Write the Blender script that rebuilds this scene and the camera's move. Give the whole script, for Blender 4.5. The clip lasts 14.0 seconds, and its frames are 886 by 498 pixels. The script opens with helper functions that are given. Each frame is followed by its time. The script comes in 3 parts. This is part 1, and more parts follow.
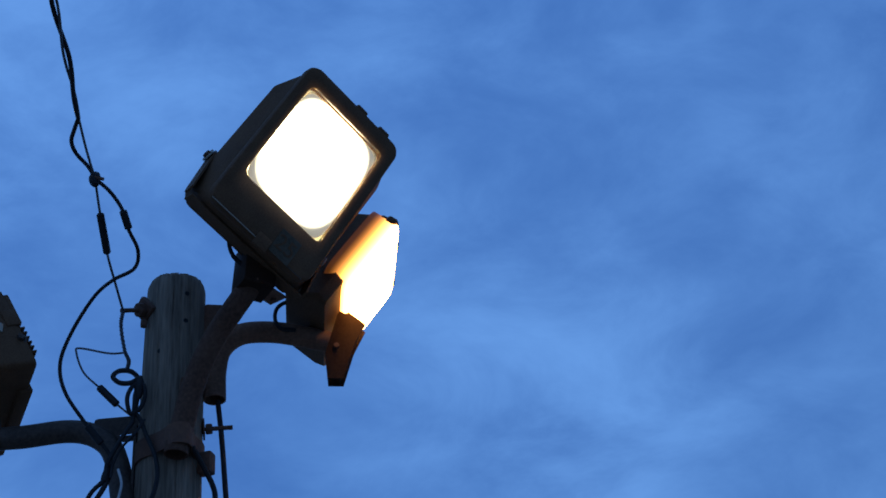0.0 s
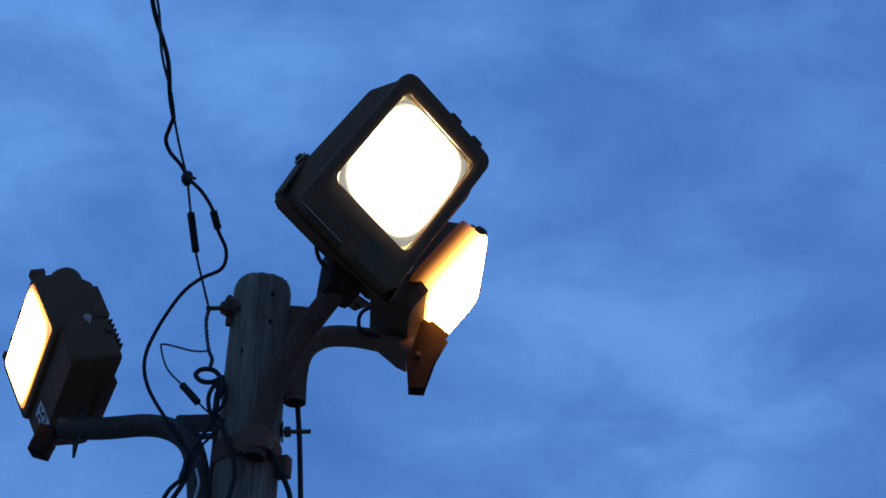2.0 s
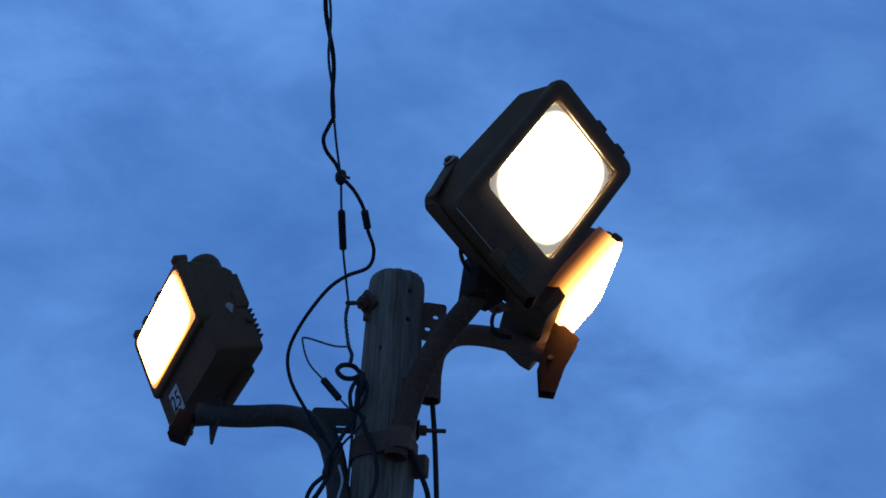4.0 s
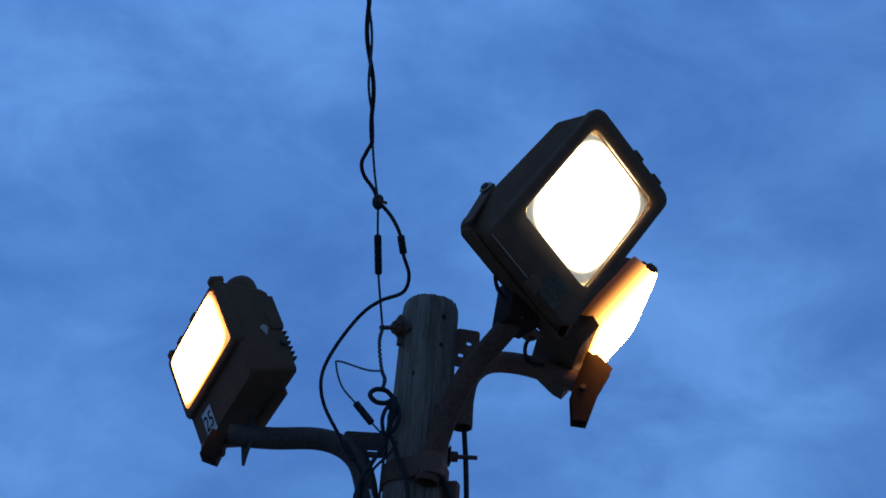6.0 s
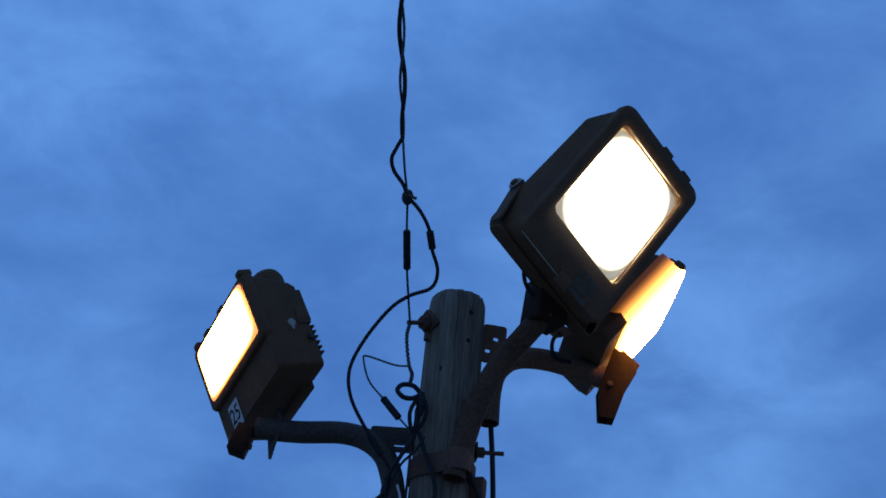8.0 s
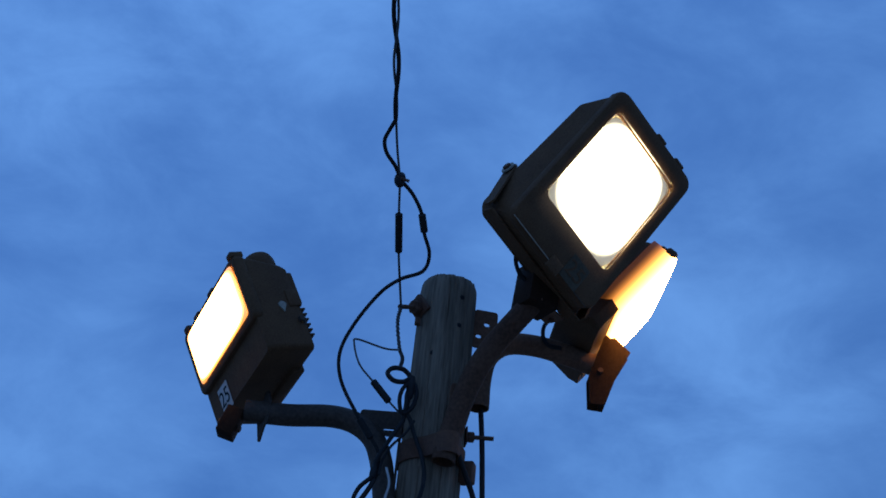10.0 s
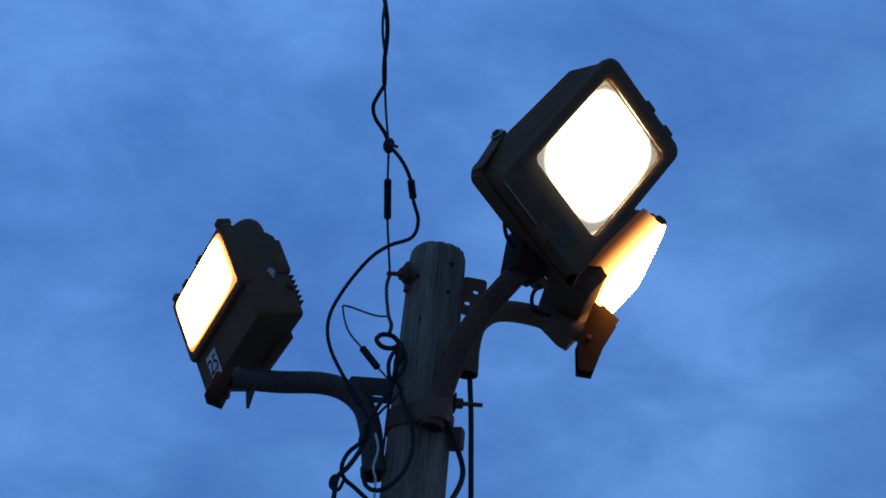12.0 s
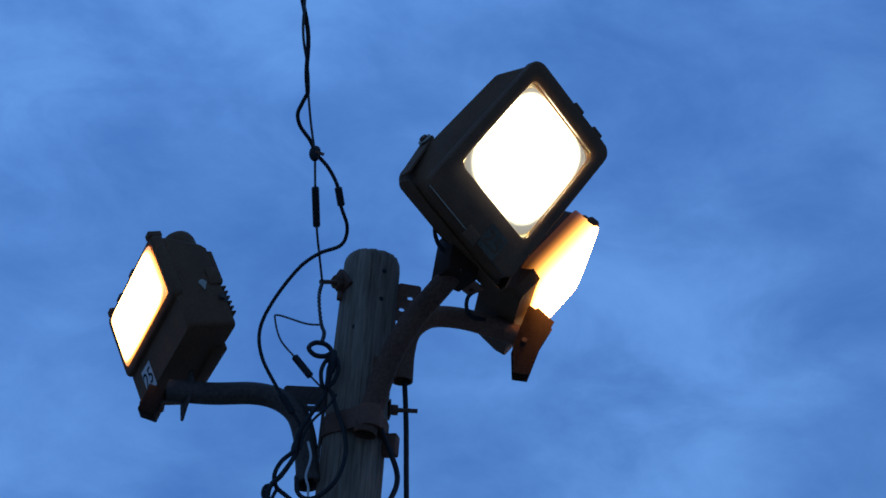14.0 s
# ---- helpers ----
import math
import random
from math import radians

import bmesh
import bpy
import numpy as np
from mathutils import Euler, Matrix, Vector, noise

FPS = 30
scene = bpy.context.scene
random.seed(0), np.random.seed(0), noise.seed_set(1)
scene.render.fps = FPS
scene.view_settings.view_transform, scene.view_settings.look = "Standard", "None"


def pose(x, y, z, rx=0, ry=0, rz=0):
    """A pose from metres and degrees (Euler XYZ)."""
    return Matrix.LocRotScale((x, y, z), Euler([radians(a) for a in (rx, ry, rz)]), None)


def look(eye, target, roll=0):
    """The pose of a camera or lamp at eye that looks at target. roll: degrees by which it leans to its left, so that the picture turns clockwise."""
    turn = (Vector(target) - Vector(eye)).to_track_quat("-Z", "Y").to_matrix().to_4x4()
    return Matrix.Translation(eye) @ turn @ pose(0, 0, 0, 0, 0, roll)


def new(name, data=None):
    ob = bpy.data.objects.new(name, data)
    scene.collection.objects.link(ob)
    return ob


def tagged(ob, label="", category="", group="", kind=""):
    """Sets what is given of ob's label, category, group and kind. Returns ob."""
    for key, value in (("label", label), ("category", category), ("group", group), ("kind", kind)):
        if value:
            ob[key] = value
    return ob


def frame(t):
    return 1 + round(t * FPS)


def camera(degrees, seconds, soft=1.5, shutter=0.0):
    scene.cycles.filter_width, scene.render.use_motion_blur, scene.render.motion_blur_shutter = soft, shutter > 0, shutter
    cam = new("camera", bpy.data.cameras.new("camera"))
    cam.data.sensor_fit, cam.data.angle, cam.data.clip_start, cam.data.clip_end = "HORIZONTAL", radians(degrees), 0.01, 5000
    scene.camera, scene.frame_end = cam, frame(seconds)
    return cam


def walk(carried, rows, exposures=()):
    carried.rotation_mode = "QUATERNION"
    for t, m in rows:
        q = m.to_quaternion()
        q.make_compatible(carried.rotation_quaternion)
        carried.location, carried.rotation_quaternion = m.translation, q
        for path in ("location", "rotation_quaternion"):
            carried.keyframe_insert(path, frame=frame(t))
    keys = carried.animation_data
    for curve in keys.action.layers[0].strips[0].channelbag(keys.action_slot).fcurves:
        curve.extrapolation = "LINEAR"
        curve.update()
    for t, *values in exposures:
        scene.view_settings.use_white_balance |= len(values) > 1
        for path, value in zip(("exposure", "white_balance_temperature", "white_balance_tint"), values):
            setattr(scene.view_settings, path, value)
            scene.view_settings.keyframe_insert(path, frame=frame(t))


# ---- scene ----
cam = camera(38.7, 14.0, soft=1.7)
PATH = [
    (0, (0.495, -3.819, 1.489), (0.697, -2.189, 2.63), -5.9),
    (0.5, (0.555, -3.739, 1.446), (0.657, -2.114, 2.608), -5.3),
    (1, (0.54, -3.765, 1.529), (0.596, -2.152, 2.711), -4.3),
    (1.5, (0.529, -3.812, 1.591), (0.563, -2.19, 2.761), -2.7),
    (2, (0.506, -3.849, 1.62), (0.566, -2.191, 2.735), -0.1),
    (2.5, (0.41, -3.889, 1.644), (0.471, -2.228, 2.756), 1.3),
    (3, (0.246, -3.917, 1.676), (0.284, -2.262, 2.799), 2.1),
    (3.5, (0.086, -3.949, 1.745), (0.135, -2.253, 2.803), 2.6),
    (3.7, (0.048, -3.964, 1.788), (0.106, -2.25, 2.817), 2.9),
    (5.8, (0.004, -3.989, 1.809), (0.008, -2.287, 2.859), 5.0),
    (6, (0.01, -3.978, 1.781), (0.016, -2.285, 2.846), 5.1),
    (6.5, (0.008, -3.984, 1.788), (0.008, -2.289, 2.85), 5.5),
    (7, (-0.028, -3.984, 1.805), (-0.044, -2.28, 2.851), 5.8),
    (9.5, (-0.055, -3.963, 1.787), (-0.053, -2.26, 2.836), 6.3),
    (10, (-0.041, -3.941, 1.748), (-0.04, -2.241, 2.802), 6.4),
    (10.5, (-0.058, -3.926, 1.735), (-0.052, -2.216, 2.772), 6.2),
    (11, (-0.066, -3.911, 1.724), (-0.056, -2.193, 2.75), 6.2),
    (11.5, (-0.034, -3.909, 1.706), (-0.026, -2.198, 2.741), 6.3),
    (12, (-0.038, -3.914, 1.714), (-0.015, -2.198, 2.742), 6.0),
    (12.5, (-0.031, -3.916, 1.723), (-0.002, -2.199, 2.747), 6.0),
    (13, (-0.027, -3.931, 1.742), (-0.001, -2.214, 2.767), 5.2),
    (13.5, (0.027, -3.928, 1.738), (0.057, -2.222, 2.781), 4.5),
    (14, (0.133, -3.91, 1.701), (0.184, -2.208, 2.751), 4.0),
]
walk(cam, [(t, look(eye, target, roll)) for t, eye, target, roll in PATH])


# ---- light ----
world = bpy.data.worlds.new("dusk_sky")
scene.world = world
world.use_nodes = True
wn, wl = world.node_tree.nodes, world.node_tree.links
wn.clear()
w_out = wn.new("ShaderNodeOutputWorld")
w_bg = wn.new("ShaderNodeBackground")
w_sky = wn.new("ShaderNodeTexSky")
w_sky.sky_type, w_sky.sun_disc = "NISHITA", False
w_sky.sun_elevation, w_sky.sun_rotation = radians(3.0), radians(200)
w_sky.air_density, w_sky.dust_density, w_sky.ozone_density = 1.0, 0.4, 4.0
w_co = wn.new("ShaderNodeTexCoord")
w_map = wn.new("ShaderNodeMapping")
w_map.inputs["Location"].default_value = (0.35, 0.9, 0.2)
w_map.inputs["Rotation"].default_value = (0.3, -0.5, 0.4)
w_map.inputs["Scale"].default_value = (1.0, 1.0, 1.6)
w_big = wn.new("ShaderNodeTexNoise")
w_big.inputs["Scale"].default_value, w_big.inputs["Detail"].default_value = 3.2, 3.0
w_big.inputs["Distortion"].default_value = 0.6
w_fine = wn.new("ShaderNodeTexNoise")
w_fine.inputs["Scale"].default_value, w_fine.inputs["Detail"].default_value = 8.5, 8.0
w_fine.inputs["Roughness"].default_value, w_fine.inputs["Distortion"].default_value = 0.62, 0.35
w_add = wn.new("ShaderNodeMath")
w_add.operation = "MULTIPLY_ADD"
w_add.inputs[1].default_value = 1.0
w_ramp = wn.new("ShaderNodeValToRGB")
w_ramp.color_ramp.elements[0].position, w_ramp.color_ramp.elements[1].position = 0.28, 0.80
w_ramp.color_ramp.interpolation = "EASE"
w_half = wn.new("ShaderNodeMath")
w_half.operation = "MULTIPLY"
w_half.inputs[1].default_value = 0.5
w_mix = wn.new("ShaderNodeMix")
w_mix.data_type = "RGBA"
w_mix.inputs[6].default_value = (0.054, 0.163, 0.488, 1)   # evening blue between the clouds
w_mix.inputs[7].default_value = (0.140, 0.342, 0.80, 1)   # thin lit cloud
# the evening glow lies on one side; the sky darkens away from it and towards the horizon
w_dot, w_low = wn.new("ShaderNodeVectorMath"), wn.new("ShaderNodeMapRange")
w_dot.operation = "DOT_PRODUCT"
w_dot.inputs[1].default_value = (-0.5, 0.0, 0.85)
w_low.inputs["From Min"].default_value, w_low.inputs["From Max"].default_value = 0.05, 0.7
w_low.inputs["To Min"].default_value, w_low.inputs["To Max"].default_value = 0.88, 1.07
wl.new(w_co.outputs["Generated"], w_dot.inputs[0])
wl.new(w_dot.outputs["Value"], w_low.inputs[0])
wl.new(w_low.outputs[0], w_bg.inputs[1])
w_sum = wn.new("ShaderNodeMix")
w_sum.data_type, w_sum.blend_type = "RGBA", "ADD"
w_sum.inputs[0].default_value = 0.018
wl.new(w_co.outputs["Generated"], w_map.inputs["Vector"])
wl.new(w_map.outputs["Vector"], w_big.inputs["Vector"])
w_str = wn.new("ShaderNodeMapping")   # wisps drawn out along one wind direction
w_str.inputs["Location"].default_value = (0.8, 0.1, 0.55)
w_str.inputs["Rotation"].default_value = (0.2, 0.55, 0.3)
w_str.inputs["Scale"].default_value = (0.9, 1.3, 1.5)
wl.new(w_co.outputs["Generated"], w_str.inputs["Vector"])
wl.new(w_str.outputs["Vector"], w_fine.inputs["Vector"])
wl.new(w_fine.outputs[0], w_add.inputs[0])
wl.new(w_big.outputs[0], w_add.inputs[2])
wl.new(w_add.outputs[0], w_half.inputs[0])
# broad cloud banks and clear lanes: direction, half width, weight
w_last = w_half
for aim, reach, weight in (
        ((-0.273, 0.767, 0.58), 0.14, 0.04),
        ((-0.174, 0.759, 0.627), 0.12, 0.02),
        ((0.225, 0.892, 0.390), 0.12, 0.1),
        ((0.207, 0.858, 0.47), 0.12, 0.05),
        ((-0.266, 0.854, 0.447), 0.14, -0.05),
        ((0.285, 0.749, 0.597), 0.2, -0.03),
        ((-0.114, 0.924, 0.365), 0.16, -0.02),
        ((-0.076, 0.831, 0.551), 0.13, -0.03),
        ((0.32, 0.873, 0.369), 0.15, -0.06),
        ((0.08, 0.915, 0.393), 0.08, -0.055),
):
    w_off, w_soft = wn.new("ShaderNodeVectorMath"), wn.new("ShaderNodeMapRange")
    w_off.operation, w_soft.interpolation_type = "DISTANCE", "SMOOTHSTEP"
    w_off.inputs[1].default_value = aim
    w_soft.inputs["From Min"].default_value, w_soft.inputs["From Max"].default_value = 0.0, reach * 1.6
    w_soft.inputs["To Min"].default_value, w_soft.inputs["To Max"].default_value = weight, 0.0
    w_break, w_plus = wn.new("ShaderNodeMath"), wn.new("ShaderNodeMath")
    w_break.operation, w_plus.operation = "MULTIPLY", "MULTIPLY_ADD"
    w_break.inputs[1].default_value = 2.0
    wl.new(w_co.outputs["Generated"], w_off.inputs[0])
    wl.new(w_off.outputs["Value"], w_soft.inputs[0])
    wl.new(w_fine.outputs[0], w_break.inputs[0])
    wl.new(w_soft.outputs[0], w_plus.inputs[0])
    wl.new(w_break.outputs[0], w_plus.inputs[1])
    wl.new(w_last.outputs[0], w_plus.inputs[2])
    w_last = w_plus
wl.new(w_last.outputs[0], w_ramp.inputs[0])
wl.new(w_ramp.outputs[0], w_mix.inputs[0])
wl.new(w_mix.outputs[2], w_sum.inputs[6])
wl.new(w_sky.outputs[0], w_sum.inputs[7])
wl.new(w_sum.outputs[2], w_bg.inputs[0])
wl.new(w_bg.outputs[0], w_out.inputs[0])

sun = new("sun", bpy.data.lights.new("sun", "SUN"))
sun.data.energy, sun.data.angle, sun.data.color = 0.12, radians(30), (1.0, 0.8, 0.65)
sun.matrix_world = look((6, 15, 1.5), (0, 0, 0))


# ---- materials ----
def principled(name, colour, rough=0.6, metal=0.0, gloss=0.5):
    m = bpy.data.materials.new(name)
    m.use_nodes = True
    b = m.node_tree.nodes["Principled BSDF"]
    b.inputs["Base Color"].default_value = (*colour, 1)
    b.inputs["Roughness"].default_value, b.inputs["Metallic"].default_value = rough, metal
    b.inputs["Specular IOR Level"].default_value = gloss
    return m


def worn(name, dark, light, rough=0.6, metal=0.0, scale=6.0, fine=60.0, stretch=(1, 1, 1), bump=0.3, depth=0.004, gloss=0.5):
    """A surface with stains and grain at two scales and a fine relief."""
    m = principled(name, dark, rough, metal, gloss)
    n, l = m.node_tree.nodes, m.node_tree.links
    b = n["Principled BSDF"]
    co, mp = n.new("ShaderNodeTexCoord"), n.new("ShaderNodeMapping")
    mp.inputs["Scale"].default_value = stretch
    l.new(co.outputs["Object"], mp.inputs["Vector"])
    a, g = n.new("ShaderNodeTexNoise"), n.new("ShaderNodeTexNoise")
    a.inputs["Scale"].default_value, a.inputs["Detail"].default_value = scale, 5
    g.inputs["Scale"].default_value, g.inputs["Detail"].default_value = fine, 4
    for t in (a, g):
        l.new(mp.outputs["Vector"], t.inputs["Vector"])
    s = n.new("ShaderNodeMath")
    s.operation = "ADD"
    l.new(a.outputs[0], s.inputs[0])
    l.new(g.outputs[0], s.inputs[1])
    r = n.new("ShaderNodeValToRGB")
    r.color_ramp.elements[0].position, r.color_ramp.elements[0].color = 0.35, (*dark, 1)
    r.color_ramp.elements[1].position, r.color_ramp.elements[1].color = 0.68, (*light, 1)
    h = n.new("ShaderNodeMath")
    h.operation = "MULTIPLY"
    h.inputs[1].default_value = 0.5
    l.new(s.outputs[0], h.inputs[0])
    l.new(h.outputs[0], r.inputs[0])
    l.new(r.outputs[0], b.inputs["Base Color"])
    rr = n.new("ShaderNodeMapRange")
    rr.inputs["To Min"].default_value, rr.inputs["To Max"].default_value = max(rough - 0.15, 0.05), min(rough + 0.15, 1)
    l.new(a.outputs[0], rr.inputs[0])
    l.new(rr.outputs[0], b.inputs["Roughness"])
    bp = n.new("ShaderNodeBump")
    bp.inputs["Strength"].default_value, bp.inputs["Distance"].default_value = bump, depth
    l.new(s.outputs[0], bp.inputs["Height"])
    l.new(bp.outputs[0], b.inputs["Normal"])
    return m


def glowing(name, colour, strength, rim, rim_strength, half, width, power=8.0, shift=(0.0, 0.0), halo=None):
    """A lit lens; the fall to the rim's colour is painted into its emission. power rounds the corners of the bright
    field.
    """
    m = bpy.data.materials.new(name)
    m.use_nodes = True
    n, l = m.node_tree.nodes, m.node_tree.links
    b = n["Principled BSDF"]
    b.inputs["Base Color"].default_value = (0.08, 0.06, 0.04, 1) if halo else (0.8, 0.78, 0.7, 1)

    def calc(kind, first, second=None):
        k = n.new("ShaderNodeMath")
        k.operation = kind
        for slot, v in zip(k.inputs, (first, second)):
            if isinstance(v, (int, float)):
                slot.default_value = v
            elif v is not None:
                l.new(v, slot)
        return k.outputs[0]

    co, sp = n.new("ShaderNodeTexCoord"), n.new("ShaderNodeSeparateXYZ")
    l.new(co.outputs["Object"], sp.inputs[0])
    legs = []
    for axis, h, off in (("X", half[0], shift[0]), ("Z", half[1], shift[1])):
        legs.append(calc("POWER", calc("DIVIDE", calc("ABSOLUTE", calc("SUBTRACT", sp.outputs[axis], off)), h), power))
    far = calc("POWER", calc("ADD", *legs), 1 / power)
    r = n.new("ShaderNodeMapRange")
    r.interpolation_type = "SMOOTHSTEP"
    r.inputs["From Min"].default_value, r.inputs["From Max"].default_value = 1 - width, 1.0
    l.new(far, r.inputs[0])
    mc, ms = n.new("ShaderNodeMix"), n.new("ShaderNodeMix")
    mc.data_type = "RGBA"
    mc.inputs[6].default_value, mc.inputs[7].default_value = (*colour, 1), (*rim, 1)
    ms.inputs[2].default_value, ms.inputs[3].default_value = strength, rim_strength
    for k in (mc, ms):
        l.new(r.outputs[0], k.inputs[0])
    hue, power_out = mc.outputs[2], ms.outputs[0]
    if halo:   # glare painted as emission on an added side wall, dimming towards its seat
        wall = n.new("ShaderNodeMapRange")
        wall.inputs["From Min"].default_value, wall.inputs["From Max"].default_value = halo
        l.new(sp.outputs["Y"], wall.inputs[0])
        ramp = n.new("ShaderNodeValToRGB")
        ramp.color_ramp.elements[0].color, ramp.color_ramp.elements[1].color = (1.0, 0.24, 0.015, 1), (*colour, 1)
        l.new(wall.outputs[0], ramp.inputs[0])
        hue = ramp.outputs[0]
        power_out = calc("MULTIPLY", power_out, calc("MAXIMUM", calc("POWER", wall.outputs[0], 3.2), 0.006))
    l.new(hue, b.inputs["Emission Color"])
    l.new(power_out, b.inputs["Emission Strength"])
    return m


WOOD = worn("weathered_wood", (0.098, 0.07, 0.047), (0.295, 0.216, 0.152), 0.9, 0, 7, 45, (3.0, 3.0, 0.22), 0.8, 0.006, 0.2)
HOUSING = worn("bronze_powder_coat", (0.092, 0.042, 0.019), (0.160, 0.080, 0.040), 0.7, 0, 9, 160, bump=0.15, depth=0.001, gloss=0.12)
CAST = worn("dark_cast_bronze", (0.026, 0.012, 0.008), (0.048, 0.024, 0.014), 0.75, 0, 9, 120, bump=0.2, depth=0.001, gloss=0.06)
STEEL = worn("weathered_galvanised_steel", (0.052, 0.036, 0.027), (0.105, 0.076, 0.060), 0.65, 0.15, 8, 90, bump=0.2, depth=0.002, gloss=0.15)
# warm lamplight on the arm is mixed into this brown
ARM_BROWN_LIT = worn("weathered_brown_with_lamplight", (0.125, 0.058, 0.034), (0.235, 0.12, 0.074), 0.75, 0.0, 8, 90, bump=0.2, depth=0.002, gloss=0.10)
ARM_DARK = worn("dark_brown_weathered_pipe", (0.068, 0.032, 0.02), (0.145, 0.074, 0.047), 0.75, 0.0, 6, 90, bump=0.25, depth=0.002, gloss=0.08)
RUST = worn("rusty_steel", (0.085, 0.034, 0.018), (0.160, 0.070, 0.036), 0.85, 0.0, 14, 90, bump=0.4, depth=0.002)
RUBBER = worn("black_cable_sheath", (0.010, 0.009, 0.009), (0.026, 0.024, 0.024), 0.6, 0, 20, 150, bump=0.1, depth=0.001, gloss=0.2)
ALU = worn("dull_aluminium_strand", (0.05, 0.05, 0.052), (0.11, 0.11, 0.115), 0.55, 0.5, 20, 150, bump=0.1, depth=0.001)
# pale metal of washers; also colours the painted door-edge glint
METAL_AND_GLINT = worn("pale_metal_and_glint", (0.24, 0.20, 0.15), (0.42, 0.36, 0.28), 0.6, 0.0, 20, 150, bump=0.1, depth=0.001, gloss=0.2)
PALE = worn("grey_white_sheath", (0.35, 0.35, 0.34), (0.5, 0.5, 0.48), 0.6, 0, 20, 120, bump=0.1, depth=0.001)
REFLECTOR = worn("hammered_reflector", (0.62, 0.58, 0.46), (0.8, 0.76, 0.62), 0.5, 0.9, 14, 70, bump=0.2, depth=0.002)
STICKER = worn("faded_white_sticker", (0.42, 0.42, 0.40), (0.62, 0.61, 0.58), 0.6, 0, 12, 90, bump=0.1, depth=0.001)
DULL_BROWN = worn("dull_brown_sticker", (0.075, 0.055, 0.036), (0.13, 0.098, 0.066), 0.9, 0, 12, 90, bump=0.1, depth=0.001, gloss=0.08)
INK = principled("black_ink", (0.02, 0.02, 0.02), 0.9, 0.0, 0.08)
DARK = principled("bore_shade_dark", (0.01, 0.01, 0.01), 1.0)
# tan rim: dim reflector glow painted into the lens corners
LIT_WHITE = glowing("lit_lens_white_painted_rim", (1.0, 0.93, 0.70), 20, (1.0, 0.86, 0.50), 0.30, (0.185, 0.231), 0.28, 3.2, (0.005, 0.004))
# orange rim: glare fringe painted into the emission
LIT_WARM = glowing("lit_lens_warm_glare_rim", (1.0, 0.62, 0.22), 22, (1.0, 0.36, 0.03), 1.3, (0.234, 0.107), 0.16, 7.0)
# orange glare round the lamp, painted on an added lens wall
LIT_AMBER = glowing("lit_lens_amber_halo", (1.0, 0.50, 0.12), 26, (1.0, 0.34, 0.03), 12.0, (0.250, 0.175), 0.4, 4.0, (0.0, -0.023), (-0.104, 0.006))
GLASS = principled("clear_glass", (1, 1, 1), 0.02)
GLASS.node_tree.nodes["Principled BSDF"].inputs["Transmission Weight"].default_value = 1.0
GLASS.node_tree.nodes["Principled BSDF"].inputs["IOR"].default_value = 1.2
# unseen ground, made pale so that it bounces lamplight upwards
GROUND = worn("unseen_bounce_ground", (0.24, 0.21, 0.17), (0.42, 0.38, 0.32), 0.95, 0, 0.4, 30, bump=0.5, depth=0.01)


# ---- builders ----
def part(name, bm, material, parent=None, label="", smooth=True):
    bmesh.ops.recalc_face_normals(bm, faces=bm.faces[:])
    me = bpy.data.meshes.new(name)
    bm.to_mesh(me)
    bm.free()
    me.materials.append(material)
    if smooth:
        me.shade_smooth()
        me.set_sharp_from_angle(angle=radians(38))
    ob = new(name, me)
    if parent is not None:
        ob.parent = parent
    if label:
        ob["label"] = label
    return ob


def thing(name, m, label, category, group=""):
    ob = new(name)
    ob.matrix_world = m
    return tagged(ob, label, category, group)


def smooth_path(points, per=7):
    """Points on a Catmull-Rom curve through the given ones."""
    p = [Vector(q) for q in points]
    p = [p[0] * 2 - p[1]] + p + [p[-1] * 2 - p[-2]]
    out = []
    for i in range(1, len(p) - 2):
        for k in range(per):
            t = k / per
            a, b, c, d = p[i - 1:i + 3]
            out.append(0.5 * (2 * b + (c - a) * t + (2 * a - 5 * b + 4 * c - d) * t ** 2 + (3 * b - a - 3 * c + d) * t ** 3))
    return out + [p[-2]]


def tube(points, radius, sides=10, per=7, caps=True, wobble=0.0):
    """A swept tube; radius is a number or a function of the fraction along it."""
    path = smooth_path(points, per) if per else [Vector(q) for q in points]
    bm, rings = bmesh.new(), []
    up = Vector((0.31, 0.83, 0.46))
    for i, q in enumerate(path):
        d = (path[min(i + 1, len(path) - 1)] - path[max(i - 1, 0)]).normalized()
        a = d.cross(up).normalized()
        b = d.cross(a)
        f = i / (len(path) - 1)
        r = radius(f) if callable(radius) else radius
        r *= 1 + wobble * noise.noise(q * 30)
        rings.append([bm.verts.new(q + r * (math.cos(2 * math.pi * k / sides) * a + math.sin(2 * math.pi * k / sides) * b)) for k in range(sides)])
    for r0, r1 in zip(rings, rings[1:]):
        for k in range(sides):
            bm.faces.new((r0[k], r0[(k + 1) % sides], r1[(k + 1) % sides], r1[k]))
    if caps:
        bm.faces.new(rings[0])
        bm.faces.new(rings[-1])
    return bm


def pipe(points, outer, wall=0.006, sides=24, per=8):
    """A hollow pipe with open ends."""
    bm = tube(points, outer, sides, per, caps=False)
    inner = tube(points, outer - wall, sides, per, caps=False)
    me = bpy.data.meshes.new("inner")
    inner.to_mesh(me)
    inner.free()
    n = len(bm.verts)
    bm.from_mesh(me)
    bpy.data.meshes.remove(me)
    bm.verts.ensure_lookup_table()
    for s in (0, n - sides):
        for k in range(sides):
            a, b = s + k, s + (k + 1) % sides
            bm.faces.new([bm.verts[i] for i in (a, b, n + b, n + a)])
    return bm


